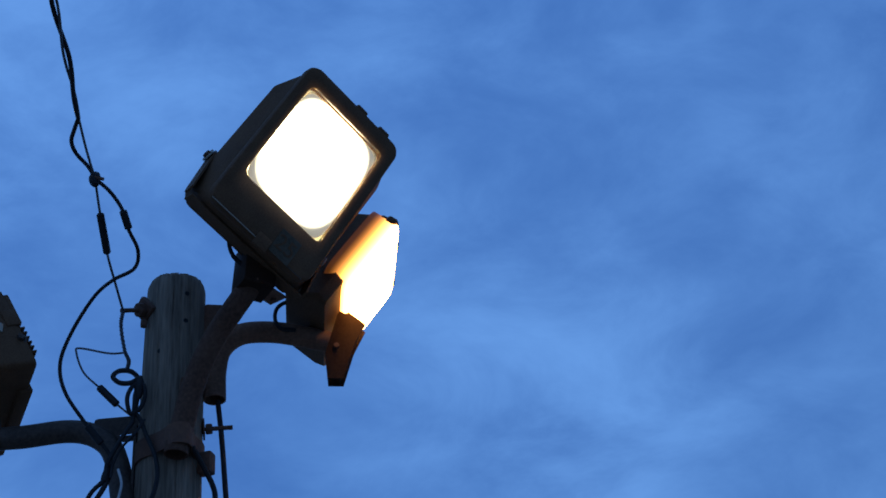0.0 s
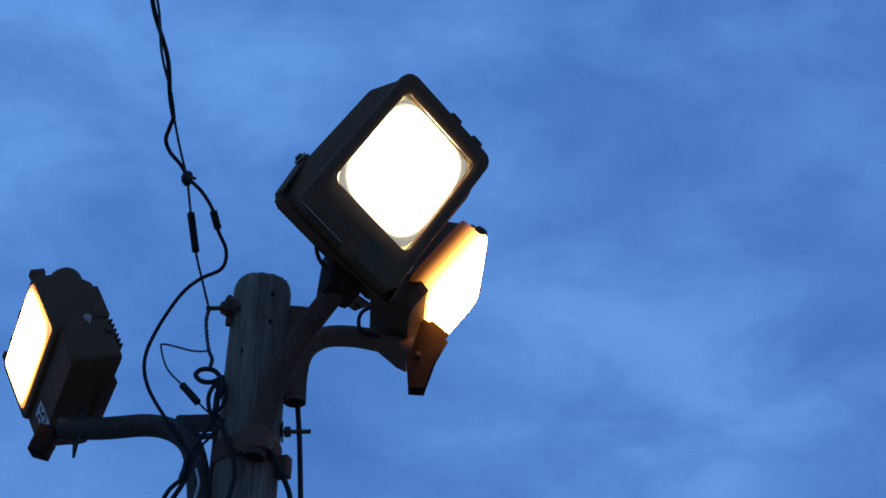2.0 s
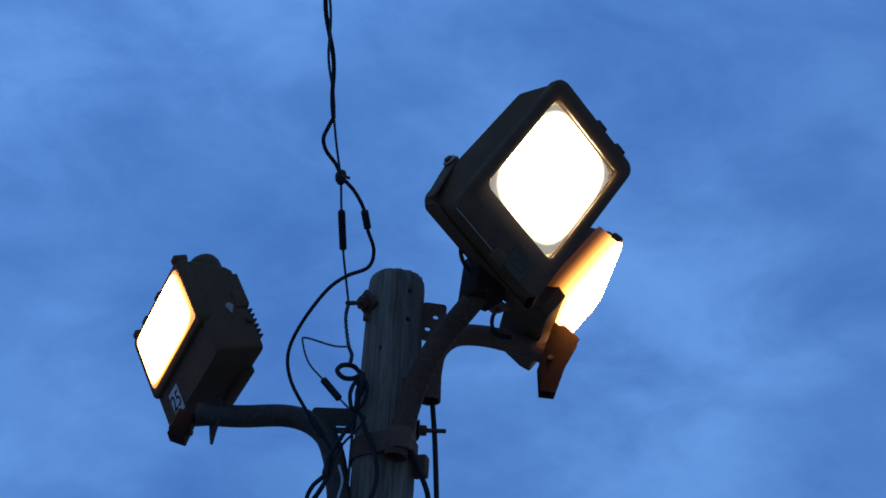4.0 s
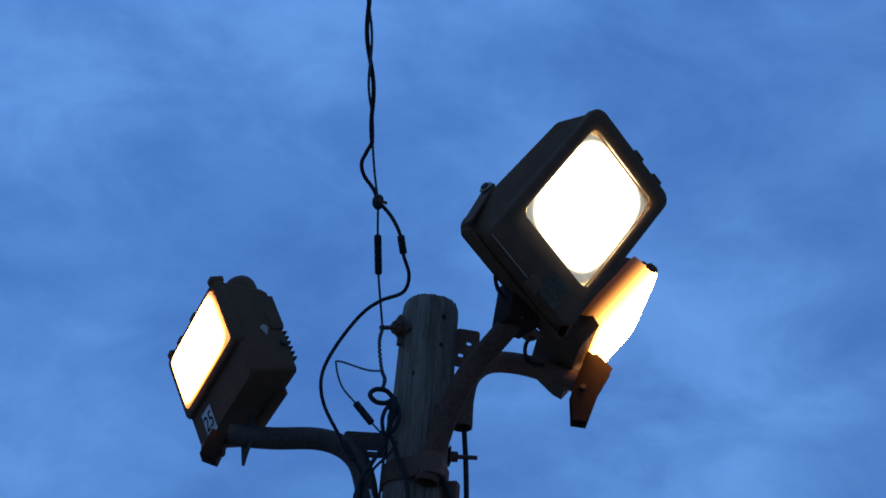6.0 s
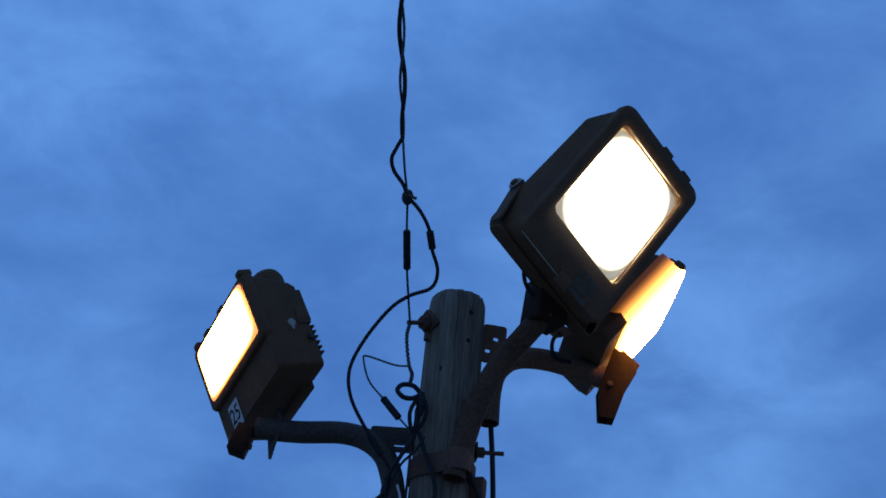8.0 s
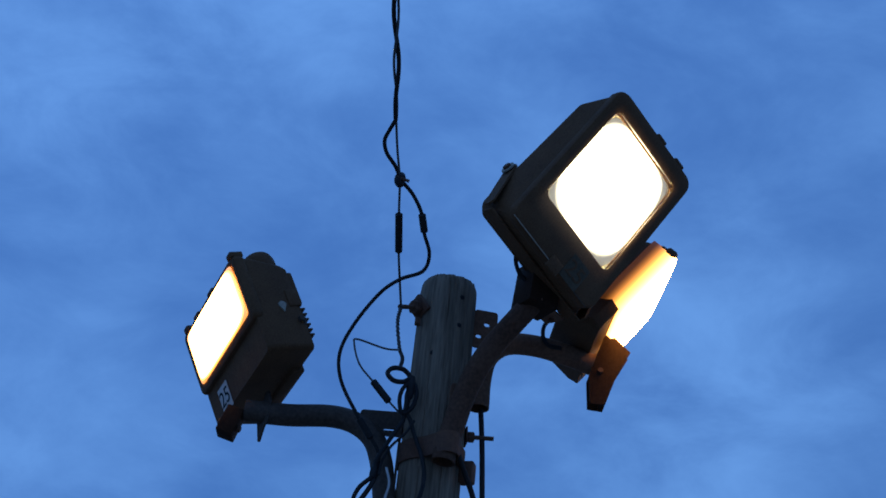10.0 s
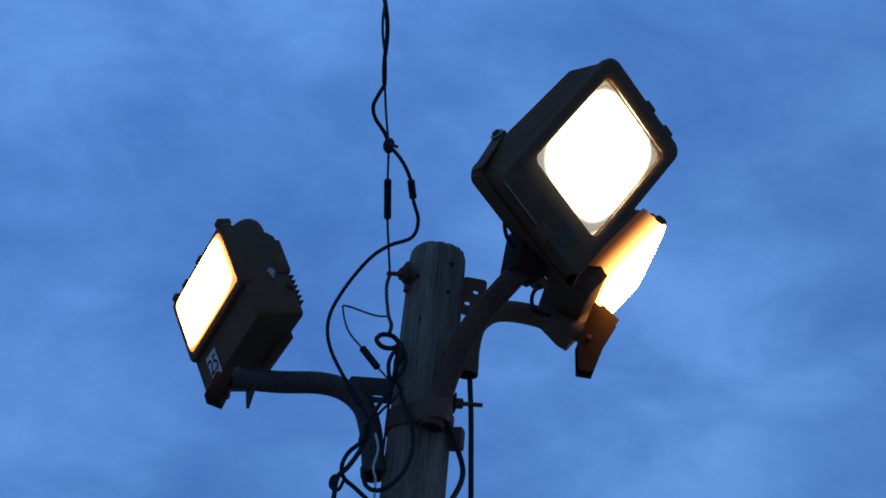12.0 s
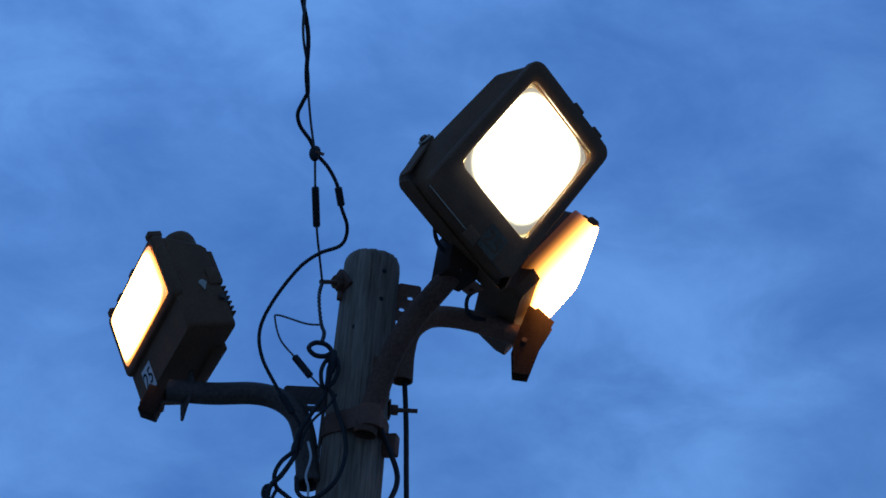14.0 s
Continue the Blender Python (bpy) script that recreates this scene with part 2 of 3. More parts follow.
def rounded_rect(x0, x1, z0, z1, r, seg=6):
    out = []
    for cx, cz, a0 in ((x1 - r, z1 - r, 0), (x0 + r, z1 - r, 90), (x0 + r, z0 + r, 180), (x1 - r, z0 + r, 270)):
        for k in range(seg + 1):
            a = radians(a0 + 90 * k / seg)
            out.append((cx + r * math.cos(a), cz + r * math.sin(a)))
    return out


def lofted(loops, closed=False, cap0=True, cap1=True):
    """Rings of equally many (x, y, z) points joined by faces."""
    bm = bmesh.new()
    rings = [[bm.verts.new(p) for p in ring] for ring in loops]
    pairs = list(zip(rings, rings[1:])) + ([(rings[-1], rings[0])] if closed else [])
    for a, b in pairs:
        for k in range(len(a)):
            bm.faces.new((a[k], a[(k + 1) % len(a)], b[(k + 1) % len(a)], b[k]))
    if not closed:
        if cap0:
            bm.faces.new(rings[0])
        if cap1:
            bm.faces.new(rings[-1])
    return bm


def block(size, m=Matrix(), bevel=0.004, seg=2):
    bm = bmesh.new()
    bmesh.ops.create_cube(bm, size=1, matrix=m @ Matrix.Diagonal((*size, 1)))
    if bevel:
        bmesh.ops.bevel(bm, geom=bm.edges[:], offset=bevel, segments=seg, affect="EDGES", profile=0.5)
    return bm


def rod(a, b, r0, r1=None, sides=16, bevel=0.0):
    a, b = Vector(a), Vector(b)
    m = Matrix.Translation((a + b) / 2) @ (b - a).to_track_quat("Z", "Y").to_matrix().to_4x4()
    bm = bmesh.new()
    bmesh.ops.create_cone(bm, cap_ends=True, segments=sides, radius1=r0, radius2=r0 if r1 is None else r1, depth=(b - a).length, matrix=m)
    if bevel:
        bmesh.ops.bevel(bm, geom=[e for e in bm.edges if len(e.link_faces) == 2 and e.calc_face_angle(0) > 1], offset=bevel, segments=2, affect="EDGES")
    return bm


def thread(a, b, r, turns):
    """A threaded rod."""
    a, b = Vector(a), Vector(b)
    n = turns * 2
    return tube([a + (b - a) * i / n for i in range(n + 1)], lambda f: r * (0.9 + 0.1 * math.cos(f * turns * 2 * math.pi)), 10, 1)


# ---- ground ----
bm = bmesh.new()
bmesh.ops.create_grid(bm, x_segments=24, y_segments=24, size=1500)
tagged(part("ground", bm, GROUND), "unseen ground under the lamp pole, pale to bounce light", "ground", kind="structure")

# ---- pole ----
POLE_TOP = 4.035
pole = thing("utility_pole", pose(0, 0, 0), "weathered grey wooden utility pole with cracks and bolt holes", "pole")
rings = []
heights = [i * 0.06 for i in range(66)] + [3.92, 3.95, 3.98, 4.0, 4.015, 4.026, 4.033]
for z in heights:
    ring = []
    d = max(0.0, z - 3.995) / 0.04
    for k in range(168):
        a = 2 * math.pi * k / 168
        r = 0.1005 + 0.006 * (POLE_TOP - z)
        r += 0.0022 * noise.noise((6 * math.cos(a), 6 * math.sin(a), 0.5 * z)) + 0.0012 * noise.noise((17 * math.cos(a), 17 * math.sin(a), 1.2 * z))
        crack = math.exp(-((a - 4.35 - 0.06 * math.sin(3 * z)) / 0.03) ** 2) * (1 if z < 3.75 else 0.25)
        crack += 0.6 * math.exp(-((a - 5.0 - 0.05 * math.sin(2 * z + 1)) / 0.025) ** 2)
        crack += 0.7 * math.exp(-((a - 4.75 - 0.03 * math.sin(4 * z)) / 0.022) ** 2) * (1 if z > 3.6 else 0.1)
        crack += 0.5 * math.exp(-((a - 5.35) / 0.022) ** 2) * (1 if z > 3.3 else 0.2)
        r -= 0.006 * crack
        r -= 0.010 * d ** 2.5
        ring.append((r * math.cos(a), r * math.sin(a), z + (0.009 * noise.noise((9 * math.cos(a), 9 * math.sin(a), 3)) + 0.006 * noise.noise((31 * math.cos(a), 31 * math.sin(a), 3)) if z > 3.99 else 0)))
    rings.append(ring)
part("shaft", lofted(rings), WOOD, pole)
for p in [(0.048, -0.09, 3.946), (0.046, -0.09, 3.834), (-0.03, -0.08, 3.715)]:
    q = Vector(p)
    n = Vector((q.x, q.y, 0)).normalized()
    c = n * 0.102 + Vector((0, 0, q.z))
    # a dark disc paints the bore's shade; no recess is cut
    part("bolt_hole_shade", rod(c - n * 0.02, c + n * 0.0006, 0.0085, sides=14), DARK, pole, "dark disc painted as the shade in a bolt hole")

# steel band round the pole with its bracket bolts
band = thing("pole_band", pose(0, 0, 3.363), "dark rusty steel band strapped round the wooden pole", "band")
loops = []
pipe_c, pipe_r = Vector((0.046, -0.140)), 0.0395
for z, g in ((-0.036, 0.0), (-0.036, 0.006), (0.036, 0.006), (0.036, 0.0)):
    loop = []
    for k in range(72):
        a = 2 * math.pi * k / 72
        u = Vector((math.cos(a), math.sin(a)))
        along = u.dot(pipe_c)
        off2 = pipe_r ** 2 - (pipe_c.length_squared - along ** 2)
        r = max(0.1062, along + math.sqrt(off2) if off2 > 0 else 0)
        edge = 0.1062 + 0.07 * math.exp(-((a - math.atan2(pipe_c.y, pipe_c.x) - 2 * math.pi) / 0.36) ** 2)
        r = max(r, edge) + g
        loop.append((r * u.x, r * u.y, z))
    loops.append(loop)
part("strap", lofted(loops, closed=True), RUST, band)
part("clamp_ear", block((0.05, 0.045, 0.075), pose(0.122, -0.035, -0.045, 0, 0, -20), 0.008), RUST, band)

# threaded rod through the pole
stud = thing("through_bolt", Matrix(), "long threaded steel bolt through the pole with nut and washer", "bolt")
a, b = Vector((0.102, 0, 3.461)), Vector((0.202, 0.01, 3.469))
d = (b - a).normalized()
part("threaded_rod", thread(a - d * 0.05, b, 0.0085, 26), RUST, stud)
part("square_washer", block((0.055, 0.055, 0.006), Matrix.Translation(a + d * 0.006) @ d.to_track_quat("Z", "Y").to_matrix().to_4x4(), 0.001), RUST, stud)
part("nut", rod(a + d * 0.012, a + d * 0.034, 0.02, sides=6, bevel=0.002), RUST, stud)

# eye bolt that holds the messenger wire
eye_bolt = thing("eye_bolt", Matrix(), "rusty eye bolt with a thick square washer on the pole", "bolt")
a, b = Vector((-0.098, -0.06, 3.903)), Vector((-0.166, -0.13, 3.859))
d = (b - a).normalized()
mt = d.to_track_quat("Z", "Y").to_matrix().to_4x4()
part("washer_plate", block((0.07, 0.07, 0.022), Matrix.Translation(a + d * 0.0) @ mt @ pose(0, 0, 0, 0, 0, 30), 0.006), RUST, eye_bolt)
part("nut", rod(a + d * 0.006, a + d * 0.034, 0.027, sides=6, bevel=0.003), RUST, eye_bolt)
part("threaded_rod", thread(a - d * 0.05, b, 0.0085, 20), RUST, eye_bolt)
part("lock_nut", rod(a + Vector((0.0, -0.01, -0.05)), a + Vector((0.0, -0.012, -0.075)), 0.012, sides=6), RUST, eye_bolt)

# ---- bracket arms ----
def bracket(points, label, material):
    arm = thing("bracket_arm", Matrix(), label, "bracket", "bracket arms on the pole")
    part("pipe", pipe(points, 0.0385), material, arm)
    return arm


arm_a = bracket([(0.277, -0.27, 3.85), (0.219, -0.235, 3.78), (0.161, -0.195, 3.708), (0.114, -0.168, 3.622), (0.082, -0.15, 3.531), (0.061, -0.142, 3.44), (0.043, -0.14, 3.353), (0.037, -0.14, 3.305)], "curved dark brown steel pipe arm bolted to the pole front", ARM_DARK)
arm_b = bracket([(0.55, 0.07, 3.817), (0.436, 0.06, 3.845), (0.322, 0.045, 3.858), (0.222, 0.03, 3.842), (0.16, 0.015, 3.779), (0.141, 0.01, 3.69), (0.141, 0.01, 3.575)], "curved weathered steel pipe arm, brown with painted lamplight, with a drilled plate", ARM_BROWN_LIT)
arm_c = bracket([(-0.65, 0.07, 3.497), (-0.503, 0.065, 3.496), (-0.357, 0.055, 3.505), (-0.266, 0.045, 3.484), (-0.201, 0.03, 3.429), (-0.166, 0.01, 3.346), (-0.148, -0.01, 3.26), (-0.131, -0.03, 3.165)], "curved galvanised steel pipe arm with an open lower end", STEEL)


def drilled_plate(c, w, h, thick, turn, holes):
    """A flat steel plate with round or slotted holes right through it."""
    bm = bmesh.new()
    me_m = Matrix.Translation(c) @ turn
    outer = rounded_rect(-w / 2, w / 2, -h / 2, h / 2, 0.012, 4)
    cv = bpy.data.curves.new("plate", "CURVE")
    cv.dimensions, cv.fill_mode, cv.extrude = "2D", "BOTH", thick / 2
    for pts in [outer] + [rounded_rect(hx - r - slot / 2, hx + r + slot / 2, hz - r, hz + r, r * 0.98, 4) for hx, hz, r, slot in holes]:
        sp = cv.splines.new("POLY")
        sp.points.add(len(pts) - 1)
        for q, (x, y) in zip(sp.points, pts):
            q.co = (x, y, 0, 1)
        sp.use_cyclic_u = True
    ob = bpy.data.objects.new("plate", cv)
    me = bpy.data.meshes.new_from_object(ob)
    bm.from_mesh(me)
    bpy.data.objects.remove(ob)
    bpy.data.curves.remove(cv)
    bpy.data.meshes.remove(me)
    bm.transform(me_m)
    return bm


part("pole_plate", drilled_plate(Vector((0.141, 0, 3.875)), 0.085, 0.15, 0.008, pose(0, 0, 0, 90, 0, 8), [(0.005, 0.02, 0.008, 0.004), (-0.022, -0.03, 0.008, 0.004)]), ARM_BROWN_LIT, arm_b)
part("gusset", drilled_plate(Vector((-0.171, 0.02, 3.485)), 0.17, 0.09, 0.008, pose(0, 0, 0, 90, 0, -5), [(0.022, -0.022, 0.0035, 0.036)]), STEEL, arm_c)
part("pole_plate", drilled_plate(Vector((-0.112, 0.0, 3.33)), 0.06, 0.3, 0.008, pose(0, 0, 0, 90, 0, 90), [(0, 0.1, 0.009, 0)]), STEEL, arm_c)
part("pole_plate", drilled_plate(Vector((0.062, -0.106, 3.49)), 0.05, 0.22, 0.008, pose(0, 0, 0, 90, 0, 20), [(0, 0.1, 0.009, 0)]), ARM_BROWN_LIT, arm_a)

# ---- floodlights ----
def lamp_pose(c, heading, down, roll):
    h, t, r = radians(heading), radians(down), radians(roll)
    n0 = Vector((math.cos(h), math.sin(h), 0))
    n = n0 * math.cos(t) - Vector((0, 0, math.sin(t)))
    u = n0 * math.sin(t) + Vector((0, 0, math.cos(t)))
    x = n.cross(u)
    x, u = x * math.cos(r) + u * math.sin(r), u * math.cos(r) - x * math.sin(r)
    m = Matrix((x, n, u)).transposed().to_4x4()
    return Matrix.Translation(c) @ m


def floodlight(m, label, gw, gh, side, top, low, depth_top, depth, drop, lit, near, tag, bulge=0.013, crisp=1.0, seat=-0.030, finned=False, tray=False, taper=1.0, halo_wrap=None, belly=0.018):
    """Front in the plane y = 0, facing +y; near is the side (+1 or -1) with the pivot bolt."""
    lamp = thing("floodlight", m, label, "floodlight", "floodlights on the pole")
    x1, z1, z0 = gw / 2 + side, gh / 2 + top, -gh / 2 - low
    zf = -gh / 2 - 0.034 if tray else z0
    # door frame with a sloped inner lip
    def ring(inset, y, r):
        return [(x, y, z) for x, z in rounded_rect(-x1 + inset, x1 - inset, zf + inset, z1 - inset, r * (0.5 if tray else 1))]
    def inner(grow, y, r):
        return [(x, y, z) for x, z in rounded_rect(-gw / 2 - grow, gw / 2 + grow, -gh / 2 - grow, gh / 2 + grow, r * (0.4 if tray else 1))]
    part("door_frame", lofted([ring(0.004, -0.042, 0.045), ring(0, -0.036, 0.045), ring(0, -0.01, 0.045), ring(0.004, -0.002, 0.043), ring(0.012, 0, 0.04),
                               inner(0.006, 0, 0.03), inner(0, -0.004, 0.028), inner(0, -0.03, 0.028), inner(-0.004, -0.034, 0.026)], cap0=True, cap1=False), HOUSING, lamp)
    # housing behind it, stepped and sloping to the back
    def back(f, a, r, zt, zb):
        return [(x, -(0.04 + a * (depth_top - 0.04 + (depth - depth_top) * (z1 - z) / (z1 - z0))), z) for x, z in rounded_rect(-x1 * f, x1 * f, zb, zt, r)]
    body = part("housing", lofted([back(0.95 if tray else 0.985, -0.16 if tray else 0, 0.05 * crisp, z1 - 0.006, z0 + 0.006), back(0.99, 0.12, 0.05 * crisp, z1 - 0.010, z0 + 0.004), back(taper, 0.85, 0.045 * crisp, z1 - drop * 0.85, z0 - belly * crisp),
                                   back(0.985 * taper, 0.97, 0.04 * crisp, z1 - drop - 0.004, z0 - (belly - 0.004) * crisp), back(0.93 * taper, 1.0, 0.03 * crisp, z1 - drop - 0.025, z0 + 0.015)]), HOUSING, lamp)
    for k in range(6 if finned else 0):
        part("cooling_fin", block((x1 * 1.95, 0.026, 0.007), pose(0, -depth - 0.004, z0 + 0.05 + 0.021 * k), 0.0015, 1), HOUSING, body)
    if finned:
        part("gear_cover", block((x1 * 1.9, 0.03, (z1 - z0) * 0.34), pose(0, -depth - 0.005, z0 + 0.2 + (z1 - z0) * 0.12), 0.006), HOUSING, body)
    for k in (-1, 1) if finned else ():
        part("cover_screw", rod((k * x1 * 0.75, -depth - 0.024, z0 + 0.2), (k * x1 * 0.75, -depth - 0.016, z0 + 0.2), 0.007, sides=6), STEEL, body)
    # reflector pan and lit lens
    part("reflector", lofted([inner(-0.001, -0.029, 0.027), inner(-0.014, -0.037, 0.024)], cap0=False), REFLECTOR, lamp)
    n, lens = 64, []
    for i in range(13):
        f = i / 12
        s = 1.0 if i == 0 else math.cos(f * math.pi / 2 * 0.97)
        f = -0.3 if i == 0 else math.sin((i - 1) / 11 * math.pi / 2) ** 0.9
        loop = []
        for k in range(n):
            a = 2 * math.pi * k / n
            c, q = math.cos(a), math.sin(a)
            e = 0.25 if gh > 0.3 else 0.11 if gh < 0.25 else 0.24
            big = gh > 0.3
            wide, high = (gw * 0.497, gh * 0.495) if big else (x1 + 0.008, (z1 - zf) / 2 + 0.005) if halo_wrap else (gw * 0.495, gh * 0.53)
            # optional added wall, run back over the frame to carry painted glare
            y = seat - halo_wrap if halo_wrap and i == 0 else seat + bulge * f
            loop.append((s * wide * math.copysign(abs(c) ** e, c), y, s * high * math.copysign(abs(q) ** e, q) + ((z1 + zf) / 2 - 0.012 if halo_wrap else 0)))
        lens.append(loop)
    part("lit_lens", lofted(lens), lit, lamp, "glowing lamp lens with painted rim falloff")
    if not tray:
        pane = part("glass_pane", block((gw - 0.003, 0.004, gh - 0.003), pose(0, -0.0085, 0), 0), GLASS, lamp, "clear front glass", smooth=False)
        pane.visible_shadow = False
    # hinge and latch knobs along the top, side pivot bolt
    for x in (-0.02, -0.13 * near):
        part("latch", block((0.05, 0.03, 0.018), pose(x, -0.02, z1 + 0.005), 0.006), HOUSING, lamp)
    if not halo_wrap and belly > 0:
        yb, zb = -depth * 0.9, z0 * 0.6
        bolt = part("pivot_bolt", rod((near * (x1 - 0.03), yb, zb), (near * (x1 + 0.012), yb, zb), 0.014, sides=6, bevel=0.002), STEEL, lamp, "bright steel pivot bolt")
        part("washer", rod((near * (x1 - 0.03), yb, zb), (near * (x1 - 0.002), yb, zb), 0.022, sides=20), STEEL, bolt)
    # number sticker on the frame below the glass
    sx, sz, ink_on = tag
    sy = -0.0155 if tray else 0.0
    tag = part("sticker", block((0.085, 0.002, 0.098), pose(sx, sy + 0.0015, sz), 0.0006, 1), ink_on, lamp, "faded white sticker with a number" if ink_on is STICKER else "dull brown sticker with a number", smooth=False)
    cu = bpy.data.curves.new("digits", "FONT")
    cu.body, cu.size, cu.align_x, cu.align_y, cu.extrude = "25", 0.082, "CENTER", "CENTER", 0.0004
    ob = bpy.data.objects.new("digits", cu)
    me = bpy.data.meshes.new_from_object(ob)
    bpy.data.objects.remove(ob)
    bpy.data.curves.remove(cu)
    bm = bmesh.new()
    bm.from_mesh(me)
    bpy.data.meshes.remove(me)
    bm.transform(pose(sx, sy + 0.0034, sz) @ pose(0, 0, 0, 90, 0, 180))
    part("digits", bm, INK if ink_on is STICKER else HOUSING, tag, "black number 25", smooth=False)
    return lamp


A_POSE = lamp_pose((0.511, -0.461, 4.214), -57.2, 18.4, 26.4)
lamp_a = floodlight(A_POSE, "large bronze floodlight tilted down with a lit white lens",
                    0.352, 0.447, 0.046, 0.072, 0.150, 0.09, 0.185, 0.105, LIT_WHITE, 1, (-0.085, -0.325, DULL_BROWN), 0.010, 1.0, -0.021, taper=1.17, belly=-0.014)
# light caught along the lower door edge, laid on as thin pale strips
part("edge_glint", block((0.215, 0.0022, 0.0026), pose(0.100, 0.0004, -0.3715), 0), METAL_AND_GLINT, lamp_a, "pale strip painted as a glint on the door edge", smooth=False)
part("door_tab", block((0.055, 0.012, 0.05), pose(-0.012, 0.004, -0.372, 0, 0, 0), 0.003), HOUSING, lamp_a)
part("edge_glint", block((0.12, 0.0022, 0.0026), pose(-0.135, 0.0004, -0.3715), 0), STEEL, lamp_a, smooth=False)
# this lens gets the added wall that stands in for its glare
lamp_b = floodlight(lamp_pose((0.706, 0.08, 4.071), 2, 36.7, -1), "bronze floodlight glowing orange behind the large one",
                    0.43, 0.285, 0.025, 0.012, 0.155, 0.18, 0.18, 0.03, LIT_AMBER, 1, (-0.12, -0.235, DULL_BROWN), 0.020, 0.45, 0.004, False, True, 0.76, halo_wrap=0.10)
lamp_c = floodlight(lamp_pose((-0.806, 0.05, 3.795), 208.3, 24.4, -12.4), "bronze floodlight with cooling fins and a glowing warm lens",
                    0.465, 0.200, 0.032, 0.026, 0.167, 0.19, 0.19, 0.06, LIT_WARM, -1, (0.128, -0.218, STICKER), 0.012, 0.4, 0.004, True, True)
dome = part("photocell_dome", tube([(-0.20, -0.125, 0.03), (-0.20, -0.125, 0.105), (-0.20, -0.125, 0.138), (-0.20, -0.125, 0.160)], lambda f: 0.060 * math.sqrt(max(0.05, 1 - f ** 3)), 20, 3), HOUSING, lamp_c)
for x in (-0.24, 0.22):
    part("door_clip", block((0.035, 0.05, 0.022), pose(x, -0.022, 0.131), 0.004), HOUSING, lamp_c)
part("side_step", block((0.03, 0.05, 0.07), pose(-0.255, -0.170, -0.07), 0.006), HOUSING, lamp_c)
fan = [(0.0, 0.0)] + [(0.022 * math.sin(radians(k)), 0.044 * math.cos(radians(k))) for k in range(-45, 46, 15)]
part("pale_patch", lofted([[(x, -0.12 + y, -0.125 + z) for y, z in fan] for x in (-0.262, -0.2675)]), METAL_AND_GLINT, lamp_c, "pale fan-shaped patch on the lamp side", smooth=False)
part("rear_step", block((0.3, 0.05, 0.05), pose(0.02, -0.175, -0.262), 0.006), HOUSING, lamp_c)
for x in (-0.2, 0.05):
    part("door_clip", block((0.04, 0.04, 0.02), pose(x, -0.02, 0.158), 0.004), HOUSING, lamp_b)


# ---- knuckles between arms and lamps ----
def knuckle(a, b, w, d, turn, label):
    """A cast mounting box from a to b."""
    a, b = Vector(a), Vector(b)
    ax = (b - a).normalized()
    m = Matrix.Translation((a + b) / 2) @ ax.to_track_quat("Z", "Y").to_matrix().to_4x4() @ pose(0, 0, 0, 0, 0, turn)
    k = thing("mounting_knuckle", m, label, "mount", "lamp mounts on the arms")
    part("box", block((w, d, (b - a).length), Matrix(), 0.004), CAST, k)
    part("clamp_bolt", rod((0, -d / 2 - 0.012, 0.01), (0, d / 2 + 0.012, 0.01), 0.011, sides=6, bevel=0.001), RUST, k)
    return k


# flat steel yoke that carries the large lamp by its side pivots, behind the door
yoke = thing("lamp_yoke", A_POSE, "dark U-shaped flat steel yoke round the large lamp", "yoke")
part("base_strap", block((0.50, 0.055, 0.007), pose(0, -0.105, -0.374), 0.0015, 1), HOUSING, yoke)
for sg in (-1, 1):
    strap = [(-0.134, -0.345), (-0.122, -0.362), (-0.098, -0.362), (-0.084, -0.345), (-0.142, -0.172)] + [(-0.170 + 0.029 * math.cos(radians(a)), -0.172 + 0.029 * math.sin(radians(a))) for a in range(15, 181, 15)]
    part("side_strap", lofted([[(x, y, z) for y, z in strap] for x in (sg * 0.258, sg * 0.265)]), HOUSING, yoke)
    part("pivot_bolt", rod((sg * 0.25, -0.172, -0.172), (sg * 0.284, -0.172, -0.172), 0.016, sides=6, bevel=0.002), RUST, yoke)
    part("washer", rod((sg * 0.270, -0.172, -0.172), (sg * 0.275, -0.172, -0.172), 0.025, sides=20), METAL_AND_GLINT, yoke, "bright steel washer")
knuckle((0.285, -0.272, 3.825), (0.300, -0.280, 3.985), 0.11, 0.125, -37, "dark bronze cast knuckle clamped on the arm end")
plate_m = Matrix.Translation((0.321, -0.255, 3.834)) @ pose(0, 0, 0, 0, 0, 53)
tab = thing("mounting_plate", plate_m, "brown steel mounting plate under the cast knuckle", "plate")
part("plate", block((0.15, 0.07, 0.010), Matrix(), 0.002, 1), ARM_BROWN_LIT, tab)
part("bolt", rod((0.05, 0, -0.016), (0.05, 0, 0.006), 0.010, sides=6, bevel=0.001), RUST, tab)
hanger = thing("mounting_knuckle", pose(0.56, 0.06, 3.65), "dark bronze tapered mounting bar at the arm end", "mount", "lamp mounts on the arms")
shape = [(0.106, 0.216), (0.061, 0.127), (0.020, 0.0), (-0.034, 0.003), (-0.040, 0.107), (-0.011, 0.201), (0.019, 0.297)]
for y0, y1 in ((-0.030, -0.024), (0.024, 0.030)):
    part("cheek_plate", lofted([[(x, y, z) for x, z in shape] for y in (y0, y1)]), CAST, hanger)
part("web", block((0.008, 0.048, 0.20), pose(0.033, 0, 0.105, 0, 17, 0), 0.001, 1), CAST, hanger)
part("clamp_bolt", rod((0.0, -0.04, 0.13), (0.0, 0.04, 0.13), 0.011, sides=6, bevel=0.001), RUST, hanger)
